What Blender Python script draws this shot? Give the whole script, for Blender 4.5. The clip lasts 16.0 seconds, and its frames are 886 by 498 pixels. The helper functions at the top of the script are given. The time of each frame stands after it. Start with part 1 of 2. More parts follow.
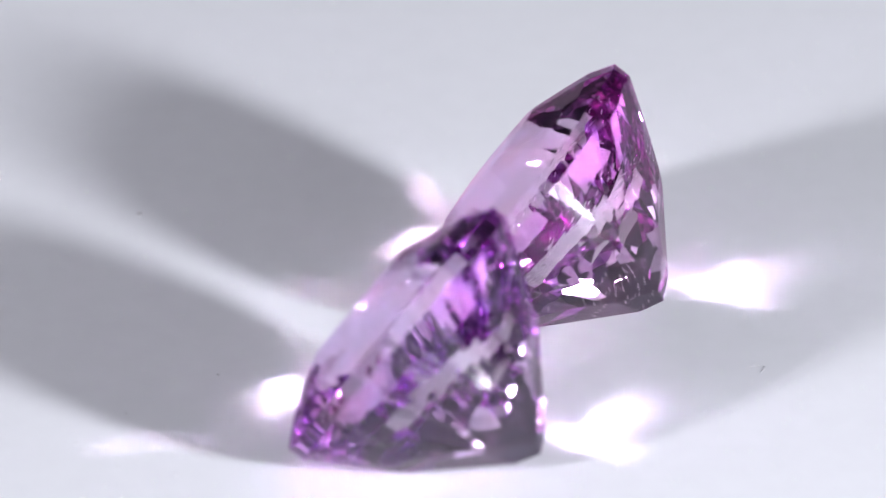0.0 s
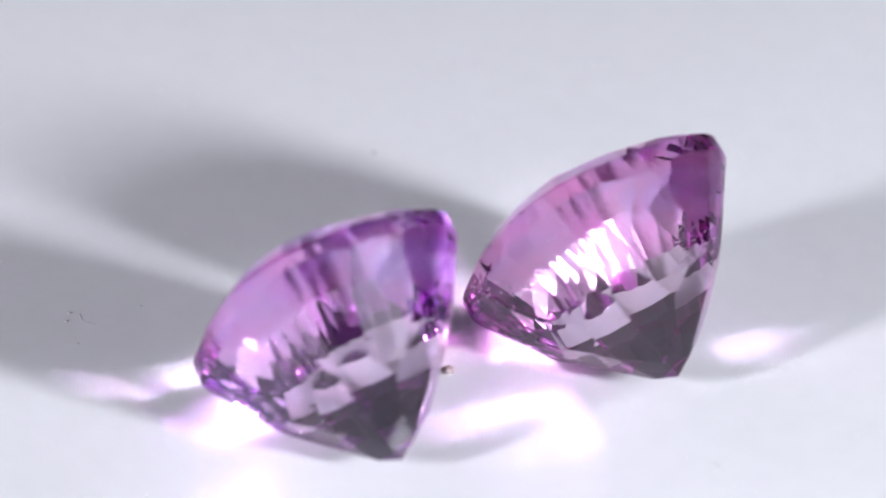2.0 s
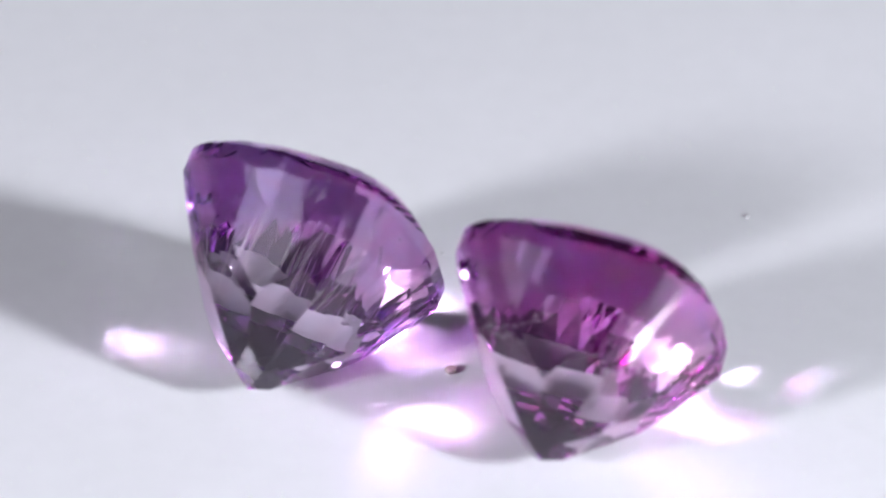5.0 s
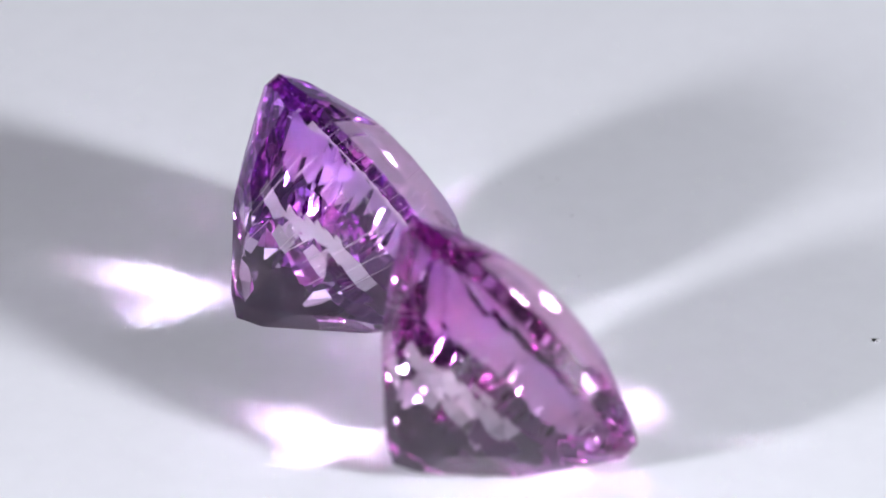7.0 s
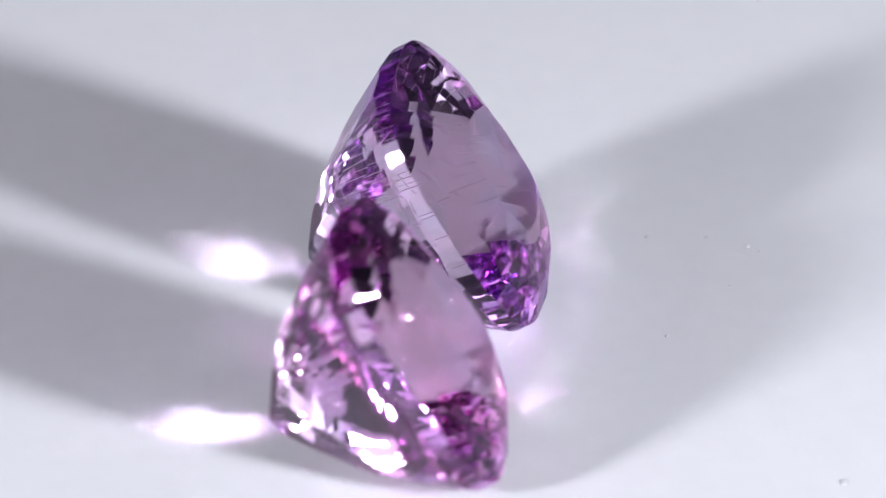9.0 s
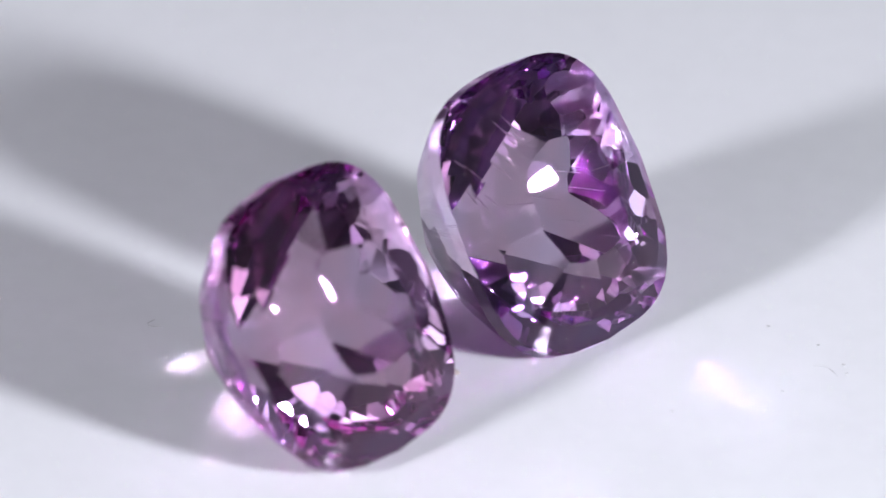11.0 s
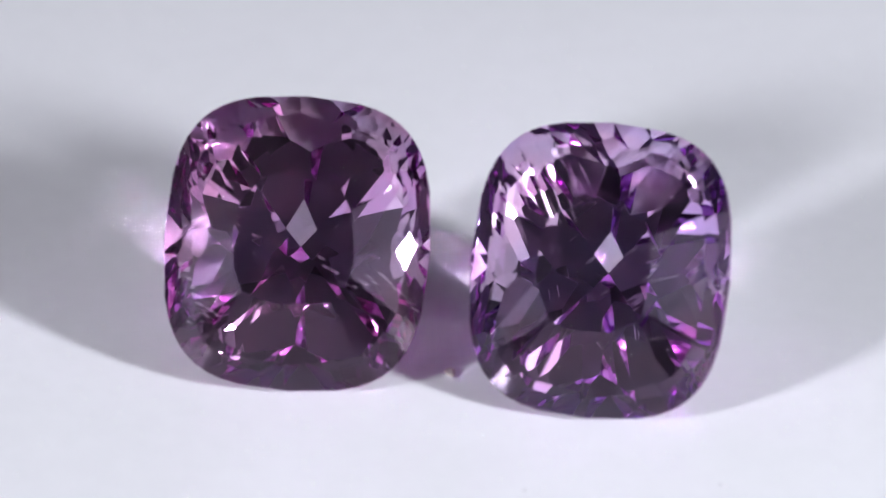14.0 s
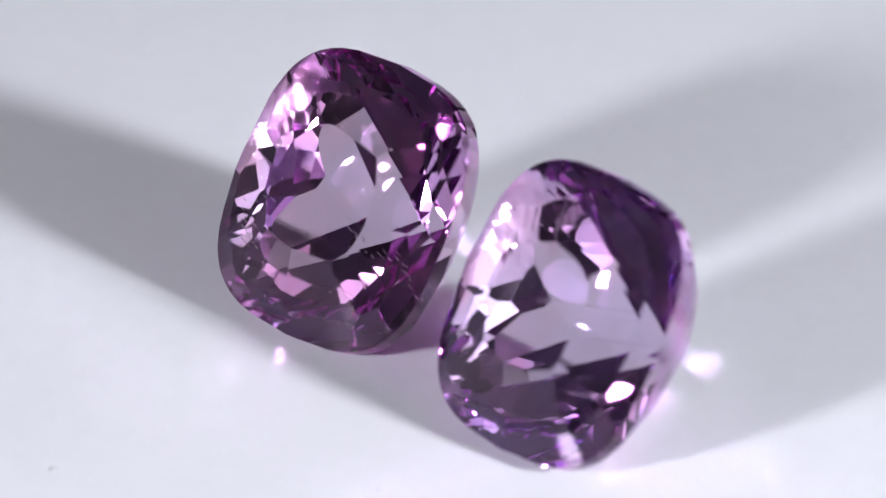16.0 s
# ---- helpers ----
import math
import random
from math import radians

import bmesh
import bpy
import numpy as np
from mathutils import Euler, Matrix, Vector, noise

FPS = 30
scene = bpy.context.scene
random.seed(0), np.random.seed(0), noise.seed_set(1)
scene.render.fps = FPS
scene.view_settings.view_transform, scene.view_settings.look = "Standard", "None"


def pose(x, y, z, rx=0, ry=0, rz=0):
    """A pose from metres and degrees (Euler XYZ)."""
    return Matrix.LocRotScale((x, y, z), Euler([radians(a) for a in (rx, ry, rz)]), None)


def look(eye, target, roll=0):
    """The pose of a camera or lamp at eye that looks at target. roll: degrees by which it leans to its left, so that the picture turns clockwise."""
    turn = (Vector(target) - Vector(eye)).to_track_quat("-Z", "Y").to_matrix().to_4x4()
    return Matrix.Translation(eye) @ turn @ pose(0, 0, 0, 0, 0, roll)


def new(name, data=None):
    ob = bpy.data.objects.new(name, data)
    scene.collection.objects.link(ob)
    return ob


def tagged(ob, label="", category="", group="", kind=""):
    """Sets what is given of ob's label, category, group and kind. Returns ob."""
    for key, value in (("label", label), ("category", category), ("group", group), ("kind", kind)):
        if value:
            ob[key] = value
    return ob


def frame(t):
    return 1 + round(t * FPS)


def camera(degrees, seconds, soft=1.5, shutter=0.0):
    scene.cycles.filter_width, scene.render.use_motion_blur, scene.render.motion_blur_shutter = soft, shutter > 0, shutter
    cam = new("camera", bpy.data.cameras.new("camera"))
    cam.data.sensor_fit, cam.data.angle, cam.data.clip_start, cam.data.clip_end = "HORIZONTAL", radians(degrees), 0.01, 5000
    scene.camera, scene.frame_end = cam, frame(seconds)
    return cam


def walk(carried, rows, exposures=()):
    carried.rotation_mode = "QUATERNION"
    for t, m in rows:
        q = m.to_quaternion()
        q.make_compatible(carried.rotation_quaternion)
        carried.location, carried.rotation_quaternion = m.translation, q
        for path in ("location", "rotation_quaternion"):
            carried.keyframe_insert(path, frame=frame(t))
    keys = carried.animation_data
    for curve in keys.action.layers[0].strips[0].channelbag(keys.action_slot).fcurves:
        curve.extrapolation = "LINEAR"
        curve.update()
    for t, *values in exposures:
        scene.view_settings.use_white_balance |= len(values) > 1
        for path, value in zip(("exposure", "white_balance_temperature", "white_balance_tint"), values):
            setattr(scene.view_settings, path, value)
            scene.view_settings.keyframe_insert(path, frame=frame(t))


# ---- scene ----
UNIT = 0.009            # width of a stone, metres
SPIN = -18.1458         # degrees a second, clockwise from above
ROW_STEP = 0.25

# ---- camera ----
cam = camera(4.0, 16.0, soft=1.5)
ELEV, DIST, FOCAL = radians(31.5456), 49.8907 * UNIT, 784 / math.tan(radians(2.0))
eye = Vector((0, -DIST * math.cos(ELEV), DIST * math.sin(ELEV)))
ahead, side = -eye.normalized(), Vector((1, 0, 0))
above = side.cross(ahead)
yaw, pitch = math.atan((800.26 - 784) / FOCAL), math.atan((660.77 - 441) / FOCAL)
axis = (ahead * math.cos(pitch) + above * math.sin(pitch)) * math.cos(yaw) - side * math.sin(yaw)
cam_pose = look(eye, eye + axis, 1.0753)
cam.data.dof.use_dof = True
cam.data.dof.focus_distance = DIST + 0.0025
cam.data.dof.aperture_fstop = 48.0
walk(cam, [(0.0, cam_pose), (16.0, cam_pose)])

# ---- light ----
world = bpy.data.worlds.new("studio_dusk")
scene.world = world
world.use_nodes = True
world.node_tree.nodes["Background"].inputs[0].default_value = (0.75, 0.8, 1.0, 1)
world.node_tree.nodes["Background"].inputs[1].default_value = 0.05
scene.view_settings.exposure = 0.0
scene.cycles.sample_clamp_indirect = 0.0
scene.cycles.blur_glossy = 0.0
scene.cycles.max_bounces = scene.cycles.glossy_bounces = scene.cycles.transmission_bounces = 28


LAMPS = []


def studio_lamp(azimuth, elevation, distance, size, watts, tint):
    data = bpy.data.lights.new("studio_light", "AREA")
    data.shape, data.size, data.energy, data.color = "DISK", size, watts, tint
    a, h = radians(azimuth), radians(elevation)
    at = Vector((math.cos(a) * math.cos(h), math.sin(a) * math.cos(h), math.sin(h))) * distance
    lamp = new("studio_light", data)
    lamp.matrix_world = look(at, (0, 0, 0.003))
    LAMPS.append(look(at, (0, 0, 0.003)))


studio_lamp(-36, 21.5, 0.23, 0.0325, 0.89, (0.888, 0.914, 1.0))
studio_lamp(180 + 40, 21.5, 0.29, 0.040, 0.845, (0.899, 0.902, 1.0))


# ---- materials ----
def material(name):
    mat = bpy.data.materials.new(name)
    mat.use_nodes = True
    tree = mat.node_tree
    return mat, tree, tree.nodes["Principled BSDF"]


def link(tree, a, b):
    tree.links.new(a, b)


def plain(name, colour, rough, metal=0.0, grain=0.0, scale=200.0, amount=0.1):
    """A surface with colour variation at two scales and a fine bump."""
    mat, tree, bsdf = material(name)
    bsdf.inputs["Roughness"].default_value = rough
    bsdf.inputs["Metallic"].default_value = metal
    where = tree.nodes.new("ShaderNodeTexCoord")
    fine = tree.nodes.new("ShaderNodeTexNoise")
    fine.inputs["Scale"].default_value, fine.inputs["Detail"].default_value = scale, 5
    broad = tree.nodes.new("ShaderNodeTexNoise")
    broad.inputs["Scale"].default_value = scale / 14
    mix = tree.nodes.new("ShaderNodeMath")
    mix.operation = "ADD"
    ramp = tree.nodes.new("ShaderNodeValToRGB")
    ramp.color_ramp.elements[0].color = (*[c * (1 - amount) for c in colour], 1)
    ramp.color_ramp.elements[1].color = (*[min(1, c * (1 + amount)) for c in colour], 1)
    half = tree.nodes.new("ShaderNodeMath")
    half.operation, half.inputs[1].default_value = "MULTIPLY", 0.5
    ramp.color_ramp.elements[0].position, ramp.color_ramp.elements[1].position = 0.35, 0.65
    for n in (fine, broad):
        link(tree, where.outputs["Object"], n.inputs["Vector"])
    link(tree, fine.outputs[0], mix.inputs[0])
    link(tree, broad.outputs[0], mix.inputs[1])
    link(tree, mix.outputs[0], half.inputs[0])
    link(tree, half.outputs[0], ramp.inputs[0])
    link(tree, ramp.outputs[0], bsdf.inputs["Base Color"])
    if grain:
        bump = tree.nodes.new("ShaderNodeBump")
        bump.inputs["Strength"].default_value, bump.inputs["Distance"].default_value = 1.0, grain
        link(tree, fine.outputs[0], bump.inputs["Height"])
        link(tree, bump.outputs[0], bsdf.inputs["Normal"])
    return mat


def gem_glass(name, bluish, pinkish, ior, pale, deep):
    """Tinted crystal with bluish and pinkish colour zones, its colour gathered under the crown and paler towards the culet (the tint to the
    power pale). Light that passes a facet takes the tint once; light thrown back inside crosses the stone again and takes it to the power deep."""
    mat, tree, bsdf = material(name)
    tree.nodes.remove(bsdf)
    where = tree.nodes.new("ShaderNodeTexCoord")
    zones = tree.nodes.new("ShaderNodeTexNoise")
    zones.inputs["Scale"].default_value, zones.inputs["Detail"].default_value = 420, 1.5
    link(tree, where.outputs["Object"], zones.inputs["Vector"])
    split = tree.nodes.new("ShaderNodeSeparateXYZ")
    link(tree, where.outputs["Object"], split.inputs[0])
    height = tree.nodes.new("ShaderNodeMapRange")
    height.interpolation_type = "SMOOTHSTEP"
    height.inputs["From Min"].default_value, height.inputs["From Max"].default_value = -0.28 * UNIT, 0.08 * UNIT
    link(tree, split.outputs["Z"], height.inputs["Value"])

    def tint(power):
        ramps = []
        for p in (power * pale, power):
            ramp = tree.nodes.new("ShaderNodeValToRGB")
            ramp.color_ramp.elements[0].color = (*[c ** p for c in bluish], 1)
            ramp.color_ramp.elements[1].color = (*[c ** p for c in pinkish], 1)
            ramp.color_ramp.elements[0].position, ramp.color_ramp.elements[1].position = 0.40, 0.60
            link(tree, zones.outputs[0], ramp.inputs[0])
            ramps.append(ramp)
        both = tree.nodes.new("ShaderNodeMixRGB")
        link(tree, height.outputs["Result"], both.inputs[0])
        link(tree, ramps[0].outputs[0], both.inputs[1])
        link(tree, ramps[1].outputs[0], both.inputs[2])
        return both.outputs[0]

    mix = tree.nodes.new("ShaderNodeMixShader")
    fresnel = tree.nodes.new("ShaderNodeFresnel")
    fresnel.inputs["IOR"].default_value = ior
    gloss = tree.nodes.new("ShaderNodeBsdfGlossy")
    gloss.inputs["Roughness"].default_value = 0.0
    bend = tree.nodes.new("ShaderNodeBsdfRefraction")
    bend.inputs["Roughness"].default_value, bend.inputs["IOR"].default_value = 0.0, ior
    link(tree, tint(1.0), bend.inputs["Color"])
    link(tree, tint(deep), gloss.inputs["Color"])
    link(tree, fresnel.outputs[0], mix.inputs[0])
    link(tree, bend.outputs[0], mix.inputs[1])
    link(tree, gloss.outputs[0], mix.inputs[2])
    # thin uneven smudges on the polish, their pale bluish diffuse colour painting in haze
    haze_film = tree.nodes.new("ShaderNodeBsdfDiffuse")
    haze_film.inputs["Color"].default_value = (0.74, 0.74, 0.86, 1)
    haze_smudge = tree.nodes.new("ShaderNodeTexNoise")
    haze_smudge.inputs["Scale"].default_value, haze_smudge.inputs["Detail"].default_value = 310, 4
    link(tree, where.outputs["Object"], haze_smudge.inputs["Vector"])
    share = tree.nodes.new("ShaderNodeMapRange")
    for slot, value in zip(("From Min", "From Max", "To Min", "To Max"), (0.44, 0.72, 0.0, 0.005)):
        share.inputs[slot].default_value = value
    link(tree, haze_smudge.outputs[0], share.inputs["Value"])
    coat = tree.nodes.new("ShaderNodeMixShader")
    link(tree, share.outputs["Result"], coat.inputs[0])
    link(tree, mix.outputs[0], coat.inputs[1])
    link(tree, haze_film.outputs[0], coat.inputs[2])
    link(tree, coat.outputs[0], tree.nodes["Material Output"].inputs[0])
    return mat


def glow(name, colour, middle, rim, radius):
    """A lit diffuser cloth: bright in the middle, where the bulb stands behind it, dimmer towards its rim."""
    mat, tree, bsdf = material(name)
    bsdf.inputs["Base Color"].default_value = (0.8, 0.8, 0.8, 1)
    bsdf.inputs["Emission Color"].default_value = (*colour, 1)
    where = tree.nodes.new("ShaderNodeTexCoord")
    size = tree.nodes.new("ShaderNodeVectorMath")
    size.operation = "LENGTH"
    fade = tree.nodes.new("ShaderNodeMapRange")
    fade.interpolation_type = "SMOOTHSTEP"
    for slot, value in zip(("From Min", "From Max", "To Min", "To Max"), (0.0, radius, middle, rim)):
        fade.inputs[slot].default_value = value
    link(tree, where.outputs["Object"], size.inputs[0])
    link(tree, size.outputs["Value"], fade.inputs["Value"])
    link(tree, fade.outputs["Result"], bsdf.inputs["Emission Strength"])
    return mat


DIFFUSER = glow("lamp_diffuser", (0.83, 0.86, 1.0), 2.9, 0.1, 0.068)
HOUSING = plain("black_lamp_metal", (0.03, 0.03, 0.032), 0.45, scale=300, amount=0.2)
GRAIN = plain("dull_grain", (0.42, 0.36, 0.34), 0.35, scale=9000, amount=0.45, grain=0.00002)
ACRYLIC = plain("white_acrylic", (0.80, 0.80, 0.82), 0.22, scale=900, amount=0.02)
TABLETOP = plain("white_laminate", (0.75, 0.75, 0.77), 0.5, scale=60, amount=0.1)
# booth tones chosen for the fill light and what the facets mirror
GREY_PAINT = plain("grey_wall_paint", (0.15, 0.15, 0.16), 0.9, scale=8, amount=0.06)
PALE_BOUNCE_PAINT = plain("pale_grey_bounce_paint", (0.47, 0.48, 0.54), 0.9, scale=8, amount=0.08)
DARK_PAINT = plain("dark_wall_paint", (0.10, 0.10, 0.105), 0.9, scale=8, amount=0.1)
LINT = plain("grey_lint", (0.52, 0.51, 0.52), 0.9, scale=4000, amount=0.3)
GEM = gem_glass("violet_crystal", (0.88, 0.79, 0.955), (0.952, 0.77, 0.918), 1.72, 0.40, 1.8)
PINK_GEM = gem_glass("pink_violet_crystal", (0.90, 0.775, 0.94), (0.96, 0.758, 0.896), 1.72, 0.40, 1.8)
NEEDLE = plain("pale_needle", (0.9, 0.87, 0.9), 0.25, scale=4000, amount=0.1)


# ---- building helpers ----
def mesh_from(name, bm, mat):
    me = bpy.data.meshes.new(name)
    bm.normal_update()
    bm.to_mesh(me)
    bm.free()
    me.materials.append(mat)
    return me


def part(name, bm, mat, parent=None, label=""):
    ob = new(name, mesh_from(name, bm, mat))
    if parent:
        ob.parent = parent
    if label:
        tagged(ob, label)
    return ob


def box(bm, x0, x1, y0, y1, z0, z1):
    v = [bm.verts.new((x, y, z)) for x in (x0, x1) for y in (y0, y1) for z in (z0, z1)]
    for q in ((0, 1, 3, 2), (4, 6, 7, 5), (0, 4, 5, 1), (2, 3, 7, 6), (0, 2, 6, 4), (1, 5, 7, 3)):
        bm.faces.new([v[i] for i in q])


def lathe(bm, profile, steps):
    """Turn (radius, height) pairs round the z axis; ends at radius 0 close."""
    rings = []
    for r, z in profile:
        if r == 0:
            rings.append([bm.verts.new((0, 0, z))])
        else:
            rings.append([bm.verts.new((r * math.cos(2 * math.pi * i / steps), r * math.sin(2 * math.pi * i / steps), z)) for i in range(steps)])
    for lo, hi in zip(rings, rings[1:]):
        for i in range(steps):
            j = (i + 1) % steps
            q = [lo[i % len(lo)], lo[j % len(lo)], hi[j % len(hi)], hi[i % len(hi)]]
            q = [v for k, v in enumerate(q) if v not in q[:k]]
            bm.faces.new(q)


def tube(bm, points, radius, sides=6):
    """A thin round strand through points, tapering at its ends."""
    pts = [Vector(p) for p in points]
    rings = []
    for i, p in enumerate(pts):
        d = (pts[min(i + 1, len(pts) - 1)] - pts[max(i - 1, 0)]).normalized()
        u = d.orthogonal().normalized()
        w = d.cross(u)
        r = radius * (0.35 if i in (0, len(pts) - 1) else 1.0)
        rings.append([bm.verts.new(p + (u * math.cos(2 * math.pi * k / sides) + w * math.sin(2 * math.pi * k / sides)) * r) for k in range(sides)])
    for a, b in zip(rings, rings[1:]):
        for k in range(sides):
            bm.faces.new((a[k], a[(k + 1) % sides], b[(k + 1) % sides], b[k]))
    bm.faces.new(rings[0][::-1])
    bm.faces.new(rings[-1])


def spin(t):
    return pose(0, 0, 0, 0, 0, SPIN * t)


def times():
    return [i * ROW_STEP for i in range(int(16 / ROW_STEP) + 1)]


turning = []        # (thing, its pose on the turntable at the clip's start)

# ---- the studio, closed in by an added booth ----
TOP = -0.02
bm = bmesh.new()
box(bm, -0.449, 0.449, -0.699, 0.699, TOP - 0.03, TOP)
part("tabletop", bm, TABLETOP)
tagged(bpy.data.objects["tabletop"], "plain white laminate tabletop under the turntable", "table", kind="structure")
# unseen booth added round the set: pale south bounces light, dark sides hold it back
for name, paint, b in (("wall_north", DARK_PAINT, (-0.45, 0.45, 0.7, 0.75, -0.75, 0.8)), ("wall_south", PALE_BOUNCE_PAINT, (-0.45, 0.45, -0.75, -0.7, -0.75, 0.8)),
                       ("wall_east", GREY_PAINT, (0.45, 0.5, -0.75, 0.75, -0.75, 0.8)), ("wall_west", GREY_PAINT, (-0.5, -0.45, -0.75, 0.75, -0.75, 0.8)),
                       ("ceiling", GREY_PAINT, (-0.5, 0.5, -0.75, 0.75, 0.8, 0.85)), ("floor", DARK_PAINT, (-0.5, 0.5, -0.75, 0.75, -0.8, -0.75))):
    bm = bmesh.new()
    box(bm, *b)
    tone = {PALE_BOUNCE_PAINT: "pale grey", GREY_PAINT: "grey", DARK_PAINT: "dark grey"}[paint]
    tagged(part(name, bm, paint), "plain " + tone + " painted light-shaping added booth " + name.split("_")[0], name.split("_")[0], kind="structure")

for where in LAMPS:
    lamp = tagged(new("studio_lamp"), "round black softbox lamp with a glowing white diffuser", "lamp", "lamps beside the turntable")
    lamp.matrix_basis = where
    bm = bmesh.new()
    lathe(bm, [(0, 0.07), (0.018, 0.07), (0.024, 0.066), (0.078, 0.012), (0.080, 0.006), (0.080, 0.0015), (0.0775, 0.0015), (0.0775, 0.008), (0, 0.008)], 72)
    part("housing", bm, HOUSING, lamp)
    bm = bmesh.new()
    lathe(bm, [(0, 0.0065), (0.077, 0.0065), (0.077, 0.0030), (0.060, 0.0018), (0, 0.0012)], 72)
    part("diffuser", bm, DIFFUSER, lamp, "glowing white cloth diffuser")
    bm = bmesh.new()
    down = where.inverted().to_3x3() @ Vector((0, 0, -1))
    base = where.inverted() @ Vector((where.translation.x, where.translation.y, TOP + 0.0002)) + where.inverted().to_3x3() @ Vector((where.translation.x, where.translation.y, 0)).normalized() * 0.05
    tube(bm, [base, base - down * 0.07, Vector((0, 0, 0.065))], 0.005, 12)
    part("stem", bm, HOUSING, lamp)
    bm = bmesh.new()
    lathe(bm, [(0, 0), (0.032, 0), (0.032, 0.004), (0.029, 0.006), (0, 0.006)], 48)
    bm.transform(where.inverted().to_3x3().to_4x4())
    bm.transform(Matrix.Translation(base))
    part("foot", bm, HOUSING, lamp)

# ---- turntable ----
table = tagged(new("turntable"), "glossy white acrylic turntable plate under two gems", "turntable")
bm = bmesh.new()
R0 = 0.11
lathe(bm, [(0, -0.006), (R0 - 0.001, -0.006), (R0, -0.005), (R0, -0.0008), (R0 - 0.0008, 0), (0, 0)], 160)
part("plate", bm, ACRYLIC, table)
bm = bmesh.new()
lathe(bm, [(0, TOP), (0.05, TOP), (0.05, TOP + 0.009), (0.045, -0.00605), (0, -0.00605)], 96)
part("base", bm, TABLETOP, table, "white turntable base")
turning.append((table, Matrix()))


# ---- the gems ----
def cushion(a, b, n, azimuth):
    """Support distance of the cushion outline |x/a|^n + |y/b|^n = 1."""
    m = n / (n - 1)
    c, s = abs(math.cos(azimuth)), abs(math.sin(azimuth))
    return ((a * c) ** m + (b * s) ** m) ** (1 / m)


def cut_gem(a, b, n, crown, table_size, depth, girdle, lean_x, jitter, seed, rest):
    """A cushion brilliant cut out of a block, one plane for each facet. Units of UNIT; +z through the table."""
    rng = random.Random(seed)
    bm = bmesh.new()
    box(bm, -1, 1, -1, 1, -1, 1)
    planes = []

    def facet(azimuth, slope, reach, height, wobble=1.0):
        """A plane through the outline scaled by reach, at that height, its normal leaning slope degrees from +z (over 90: downward)."""
        az = radians(azimuth + rng.uniform(-jitter, jitter) * wobble)
        sl = radians(slope + rng.uniform(-jitter, jitter) * 0.5 * wobble)
        nrm = Vector((math.sin(sl) * math.cos(az), math.sin(sl) * math.sin(az), math.cos(sl)))
        h = cushion(a, b, n, az) * reach
        planes.append((Vector((h * math.cos(az), h * math.sin(az), height)), nrm))

    g = girdle / 2
    planes.append((Vector((0, 0, g + crown)), Vector((0, 0, 1))))
    for i in range(40):                                     # girdle
        az = 2 * math.pi * (i + 0.5) / 40
        h = cushion(a, b, n, az)
        d = Vector((math.cos(az), math.sin(az), 0))
        planes.append((d * h, d))
    run = 1.09 - table_size
    for i in range(8):                                      # crown: kites between table and girdle, stars along the table
        az = 45 * i
        w = cushion(a, b, n, radians(az))
        slope = math.degrees(math.atan2(crown, w * run))
        facet(az, slope + lean_x * max(0.0, math.cos(radians(az))), 1.09, g)
        facet(az + 22.5, slope * 0.58, table_size * 0.93, g + crown)
    for i in range(24):                                     # crown: small facets between the kites and the stars
        az = 15 * i + 7.5
        w = cushion(a, b, n, radians(az))
        facet(az, math.degrees(math.atan2(crown, w * run)) * 0.85, (table_size + 1.09) / 2 * 0.965, g + crown * 0.5, 1.7)
    for i in range(24):                                     # crown: upper halves along the girdle
        az = 15 * i + 7.5
        w = cushion(a, b, n, radians(az))
        facet(az, math.degrees(math.atan2(crown, w * run)) * 1.35, 1.0, g, 1.5)
    # pavilion: halves along the girdle, bands of small facets round the ends, a broad main on each long side, then the culet
    def hold(azimuth, share, wobble=1.0):
        w = cushion(a, b, n, radians(azimuth))
        lean = 0.65 * (1 - share) ** -0.35 * w
        facet(azimuth, 180 - math.degrees(math.atan2(depth, lean)), (1 - share) ** 0.65, -g - share * depth, wobble)

    for i in range(16):
        hold(22.5 * i + 11.25, 0.05, 1.6)
    bands = ((0.15, 14, 0.0), (0.26, 14, 0.5), (0.37, 14, 0.0), (0.48, 16, 0.5), (0.58, 16, 0.0), (0.68, 21, 0.5), (0.77, 26, 0.0))
    for side in (0, 180):
        for share, gap, shift in bands:
            for k in range(-6, 7):
                off = gap * (k + shift)
                if abs(off) < (74 if share < 0.45 else 82):
                    hold(side + off, share, 1.8)
    for i in range(4):
        if i == 1:                                          # the main on which the stone lies
            tilt, rho = rest
            h = cushion(a, b, n, math.pi / 2) * 0.585 ** 0.65
            planes.append((Vector((0, h, -g - 0.415 * depth)), Matrix.Rotation(-rho, 3, "Z") @ Vector((0, math.sin(tilt), -math.cos(tilt)))))
        elif i == 3:
            hold(90 * i, 0.415)
        az = 90 * i
        w = cushion(a, b, n, radians(az))
        facet(az, 180 - math.degrees(math.atan2(depth * 0.2, w * 0.335)), 0.0, -g - depth)
        az += 45
        w = cushion(a, b, n, radians(az))
        facet(az, 180 - math.degrees(math.atan2(depth * 0.2, w * 0.325)), 0.0, -g - depth * 1.03)
    for i in range(8):                                      # small facets round the culet
        az = 45 * i + 22.5
        w = cushion(a, b, n, radians(az))
        facet(az, 180 - math.degrees(math.atan2(depth * 0.2, w * 0.225)), 0.175, -g - depth * 0.9)
    for point, nrm in planes:
        bmesh.ops.bisect_plane(bm, geom=bm.verts[:] + bm.edges[:] + bm.faces[:], dist=1e-6, plane_co=point, plane_no=nrm, clear_outer=True)
        edges = [e for e in bm.edges if e.is_boundary]
        if edges:
            bmesh.ops.holes_fill(bm, edges=edges)
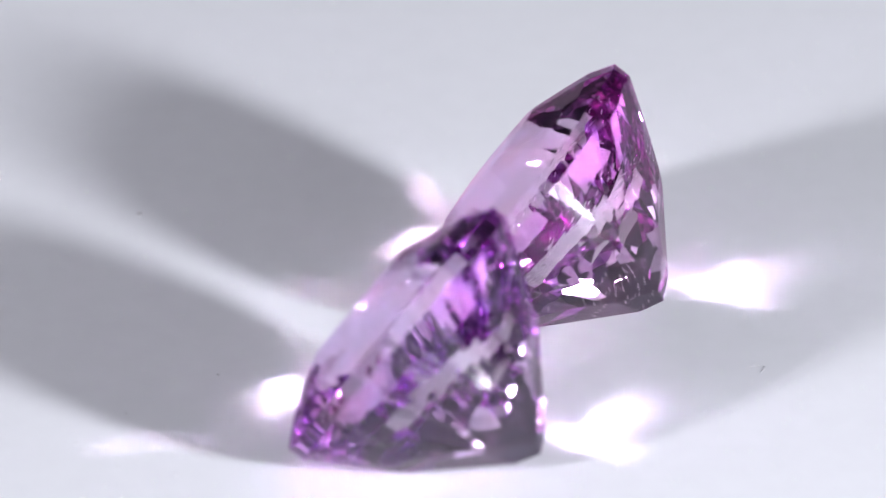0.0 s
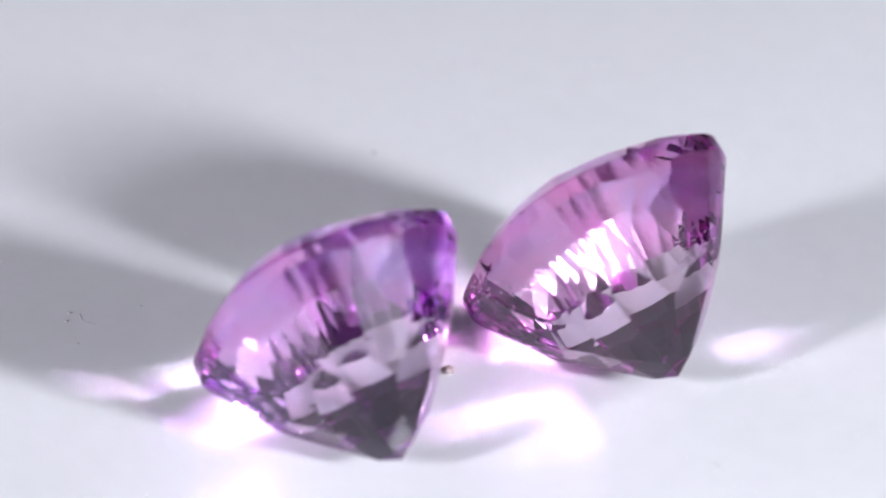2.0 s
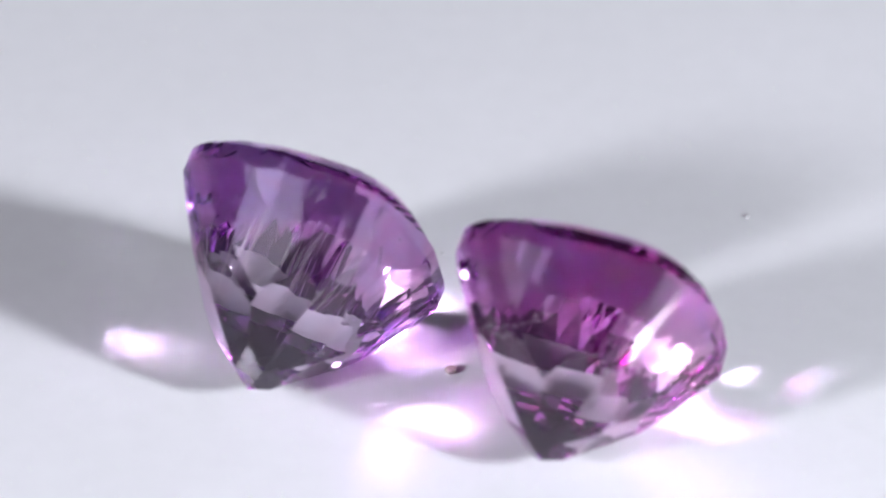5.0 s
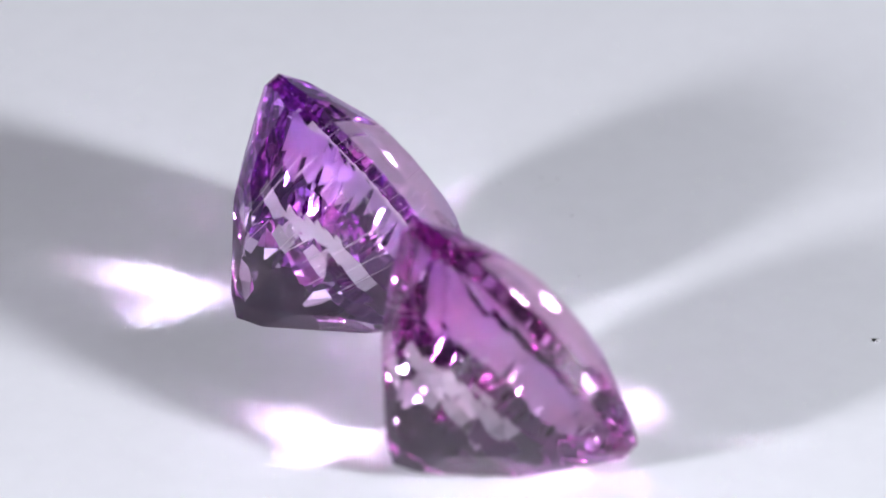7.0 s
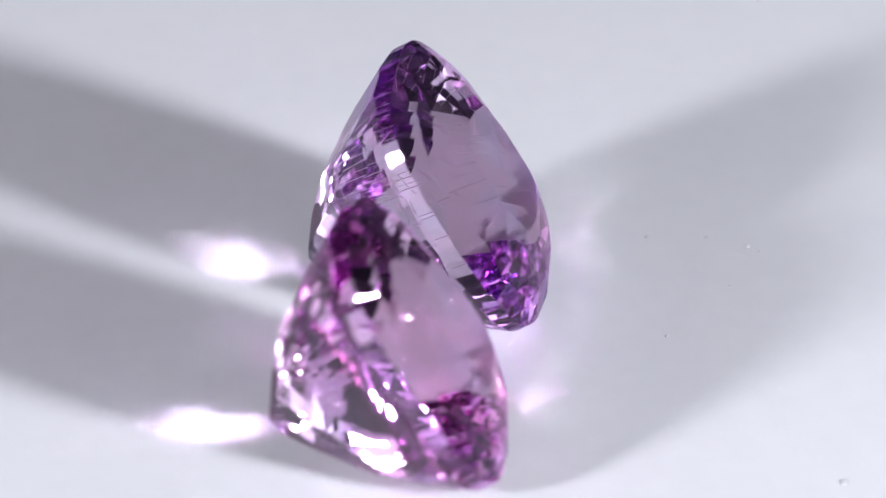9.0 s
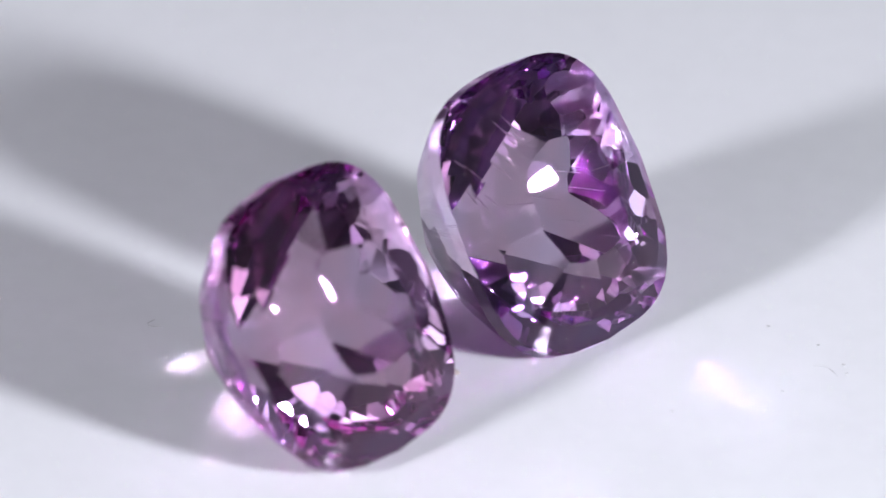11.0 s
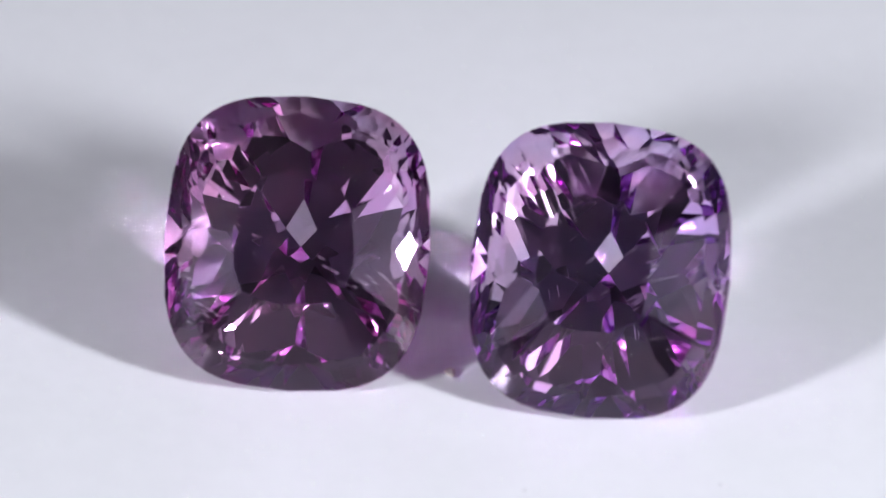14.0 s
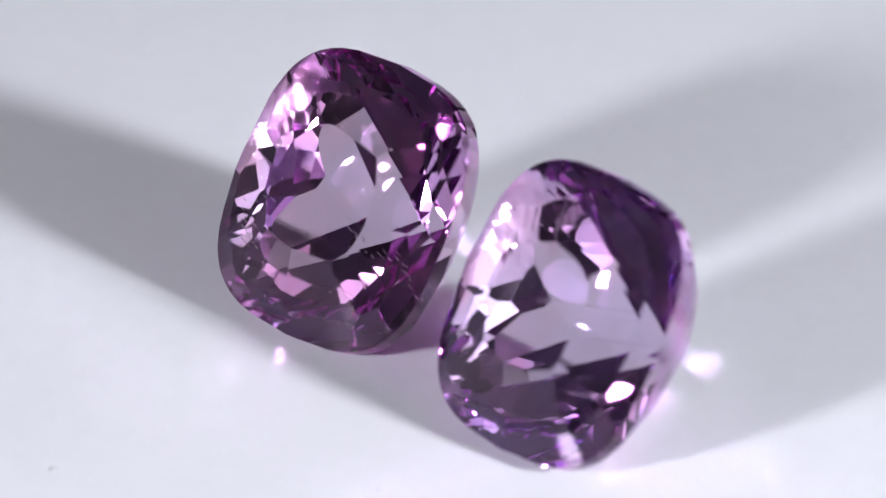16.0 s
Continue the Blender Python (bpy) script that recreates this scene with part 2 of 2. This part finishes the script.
    bmesh.ops.remove_doubles(bm, verts=bm.verts[:], dist=2e-5)
    bmesh.ops.recalc_face_normals(bm, faces=bm.faces[:])
    bm.normal_update()
    return bm


def gem(label, dims, stand, glass, needles, points, seed):
    """A loose stone with its crown, girdle and pavilion, leaning on its pavilion on the turntable."""
    psi, tilt, rho, x, y = stand
    thing = tagged(new("gemstone"), label, "gemstone", "pair of gems on the turntable")
    whole = cut_gem(*dims, 1.9, seed, (tilt, rho))
    turn = (Matrix.Rotation(psi, 4, "Z") @ Matrix.Rotation(-tilt, 4, "X") @ Matrix.Rotation(rho, 4, "Z"))
    low = min((turn @ v.co).z for v in whole.verts)
    bmesh.ops.scale(whole, vec=(UNIT, UNIT, UNIT), verts=whole.verts[:])
    tests = (("crown", lambda z: 0.06 < z <= 0.9995, ""), ("table", lambda z: z > 0.9995, "large flat polished table facet"),
             ("girdle", lambda z: abs(z) <= 0.06, "narrow upright polished girdle"), ("pavilion", lambda z: z < -0.06, ""))
    made = {}
    for name, test, words in tests:
        piece = whole.copy()
        piece.normal_update()
        bmesh.ops.delete(piece, geom=[f for f in piece.faces if not test(f.normal.z)], context="FACES")
        made[name] = part(name, piece, glass, made["crown"] if name == "table" else thing, words)
    whole.free()
    for p, q, r in needles:
        bm = bmesh.new()
        tube(bm, [Vector(p) * UNIT, (Vector(p) * 0.5 + Vector(q) * 0.5) * UNIT, Vector(q) * UNIT], r * UNIT)
        part("inclusion", bm, NEEDLE, thing, "fine pale needle inside the stone")
    for p, r in points:
        bm = bmesh.new()
        bmesh.ops.create_icosphere(bm, subdivisions=1, radius=r * UNIT)
        bmesh.ops.translate(bm, vec=Vector(p) * UNIT, verts=bm.verts[:])
        part("pinpoint", bm, NEEDLE, thing, "tiny pale crystal inside the stone")
    rest = Matrix.Translation((x * UNIT, y * UNIT, -low * UNIT + 0.00001)) @ turn
    turning.append((thing, rest))
    return thing


def pinpoints(count, seed):
    """Small crystals scattered close under the crown."""
    rng = random.Random(seed)
    return [((rng.uniform(-0.34, 0.34), rng.uniform(-0.38, 0.38), rng.uniform(-0.01, 0.10)), rng.uniform(0.0016, 0.0036)) for _ in range(count)]


rng = random.Random(11)
needles_a = []
for i in range(6):                                          # long parallel needles from pavilion to crown
    x, y = rng.uniform(-0.24, 0.22), rng.uniform(-0.12, 0.22)
    lo, hi = rng.uniform(-0.40, -0.22), rng.uniform(0.02, 0.12)
    lean = Vector((0.05, 0.10, 1)) * (hi - lo)
    p = Vector((x, y, lo))
    needles_a.append((p, p + lean, rng.uniform(0.0012, 0.0022)))
for i in range(11):                                         # a bundle under one crown corner
    p = Vector((0.21 + rng.uniform(-0.12, 0.12), -0.30 + rng.uniform(-0.11, 0.13), rng.uniform(-0.06, 0.05)))
    d = Vector((-0.13, 0.24, rng.uniform(-0.1, 0.1))) * rng.uniform(0.2, 0.6)
    needles_a.append((p, p + d, rng.uniform(0.0018, 0.0034)))
needles_b = []
for i in range(16):                                         # a wispy veil
    k = i / 15
    p = Vector((-0.08 - 0.36 * k, 0.06 + 0.12 * k + 0.03 * math.sin(7 * k) + rng.uniform(-0.02, 0.02), rng.uniform(-0.03, 0.02)))
    d = Vector((-0.05, 0.02, rng.uniform(-0.02, 0.02))) * rng.uniform(0.3, 1.0)
    needles_b.append((p, p + d, rng.uniform(0.0018, 0.0034)))
for i in range(14):                                         # slivers near the girdle
    p = Vector((0.36 + rng.uniform(-0.09, 0.07), 0.22 + rng.uniform(-0.12, 0.12), rng.uniform(-0.05, 0.01)))
    d = Vector((-0.05, 0.015, rng.uniform(-0.02, 0.02))) * rng.uniform(0.2, 0.8)
    needles_b.append((p, p + d, rng.uniform(0.0016, 0.0030)))

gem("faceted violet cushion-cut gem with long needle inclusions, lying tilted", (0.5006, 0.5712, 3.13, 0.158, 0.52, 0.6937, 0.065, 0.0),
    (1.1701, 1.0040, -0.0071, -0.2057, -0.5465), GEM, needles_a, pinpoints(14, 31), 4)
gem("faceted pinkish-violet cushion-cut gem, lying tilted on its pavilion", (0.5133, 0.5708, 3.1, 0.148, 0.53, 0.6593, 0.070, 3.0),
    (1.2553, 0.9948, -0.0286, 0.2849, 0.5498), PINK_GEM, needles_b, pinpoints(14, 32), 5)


# ---- dust on the plate ----
def fibre(label, points, radius):
    """A curled lint fibre lying on the plate; points in stone widths round the plate's centre."""
    mid = Vector((sum(p[0] for p in points) / len(points), sum(p[1] for p in points) / len(points), 0)) * UNIT
    bm = bmesh.new()
    tube(bm, [Vector((p[0] * UNIT, p[1] * UNIT, radius * 1.02)) - mid for p in points], radius)
    ob = tagged(part("lint_fibre", bm, LINT), label, "lint", "lint on the turntable")
    turning.append((ob, Matrix.Translation(mid)))


def speck(name, label, mat, x, y, size, flat, seed, category):
    """A small angular crumb."""
    bm = bmesh.new()
    bmesh.ops.create_icosphere(bm, subdivisions=2, radius=1)
    for v in bm.verts:
        v.co *= 1 + 0.35 * noise.noise(v.co * 1.3 + Vector((seed, 0, 0)))
        v.co = Vector((v.co.x * size[0], v.co.y * size[1], v.co.z * flat)) * UNIT
    low = min(v.co.z for v in bm.verts)
    ob = tagged(part(name, bm, mat), label, category, "dust specks on the turntable" if name == "dust_speck" else "")
    turning.append((ob, Matrix.Translation((x * UNIT, y * UNIT, -low + 0.000002))))


fibre("short curled grey lint fibre on the white plate", [(1.181, 0.091), (1.197, 0.1), (1.217, 0.106), (1.233, 0.102), (1.242, 0.087), (1.234, 0.072), (1.225, 0.052)], 0.000016)
fibre("bent grey lint fibre on the white plate", [(-1.427, -0.54), (-1.4, -0.568), (-1.374, -0.586), (-1.342, -0.588), (-1.313, -0.581)], 0.000012)
speck("grain", "small dull brownish grain on the plate between the gems", GRAIN, -0.010, 0.002, (0.030, 0.024), 0.012, 2.0, "grain")
speck("dust_speck", "round grey dust speck on the white plate", LINT, -1.258, 1.165, (0.012, 0.012), 0.005, 3.0, "dust")
for x, y, r in ((-0.910, -0.050, 0.005), (-1.263, -0.355, 0.004), (-1.455, -0.573, 0.005), (-1.422, -0.63, 0.005), (-1.281, -0.736, 0.004), (-1.051, -0.799, 0.005)):
    speck("dust_speck", "tiny grey dust speck on the white plate", LINT, x, y, (r * 1.5, r), 0.003, x * 7, "dust")


# ---- what turns ----
def motions():
    for thing, rest in turning:
        walk(thing, [(t, spin(t) @ rest) for t in times()])


motions()
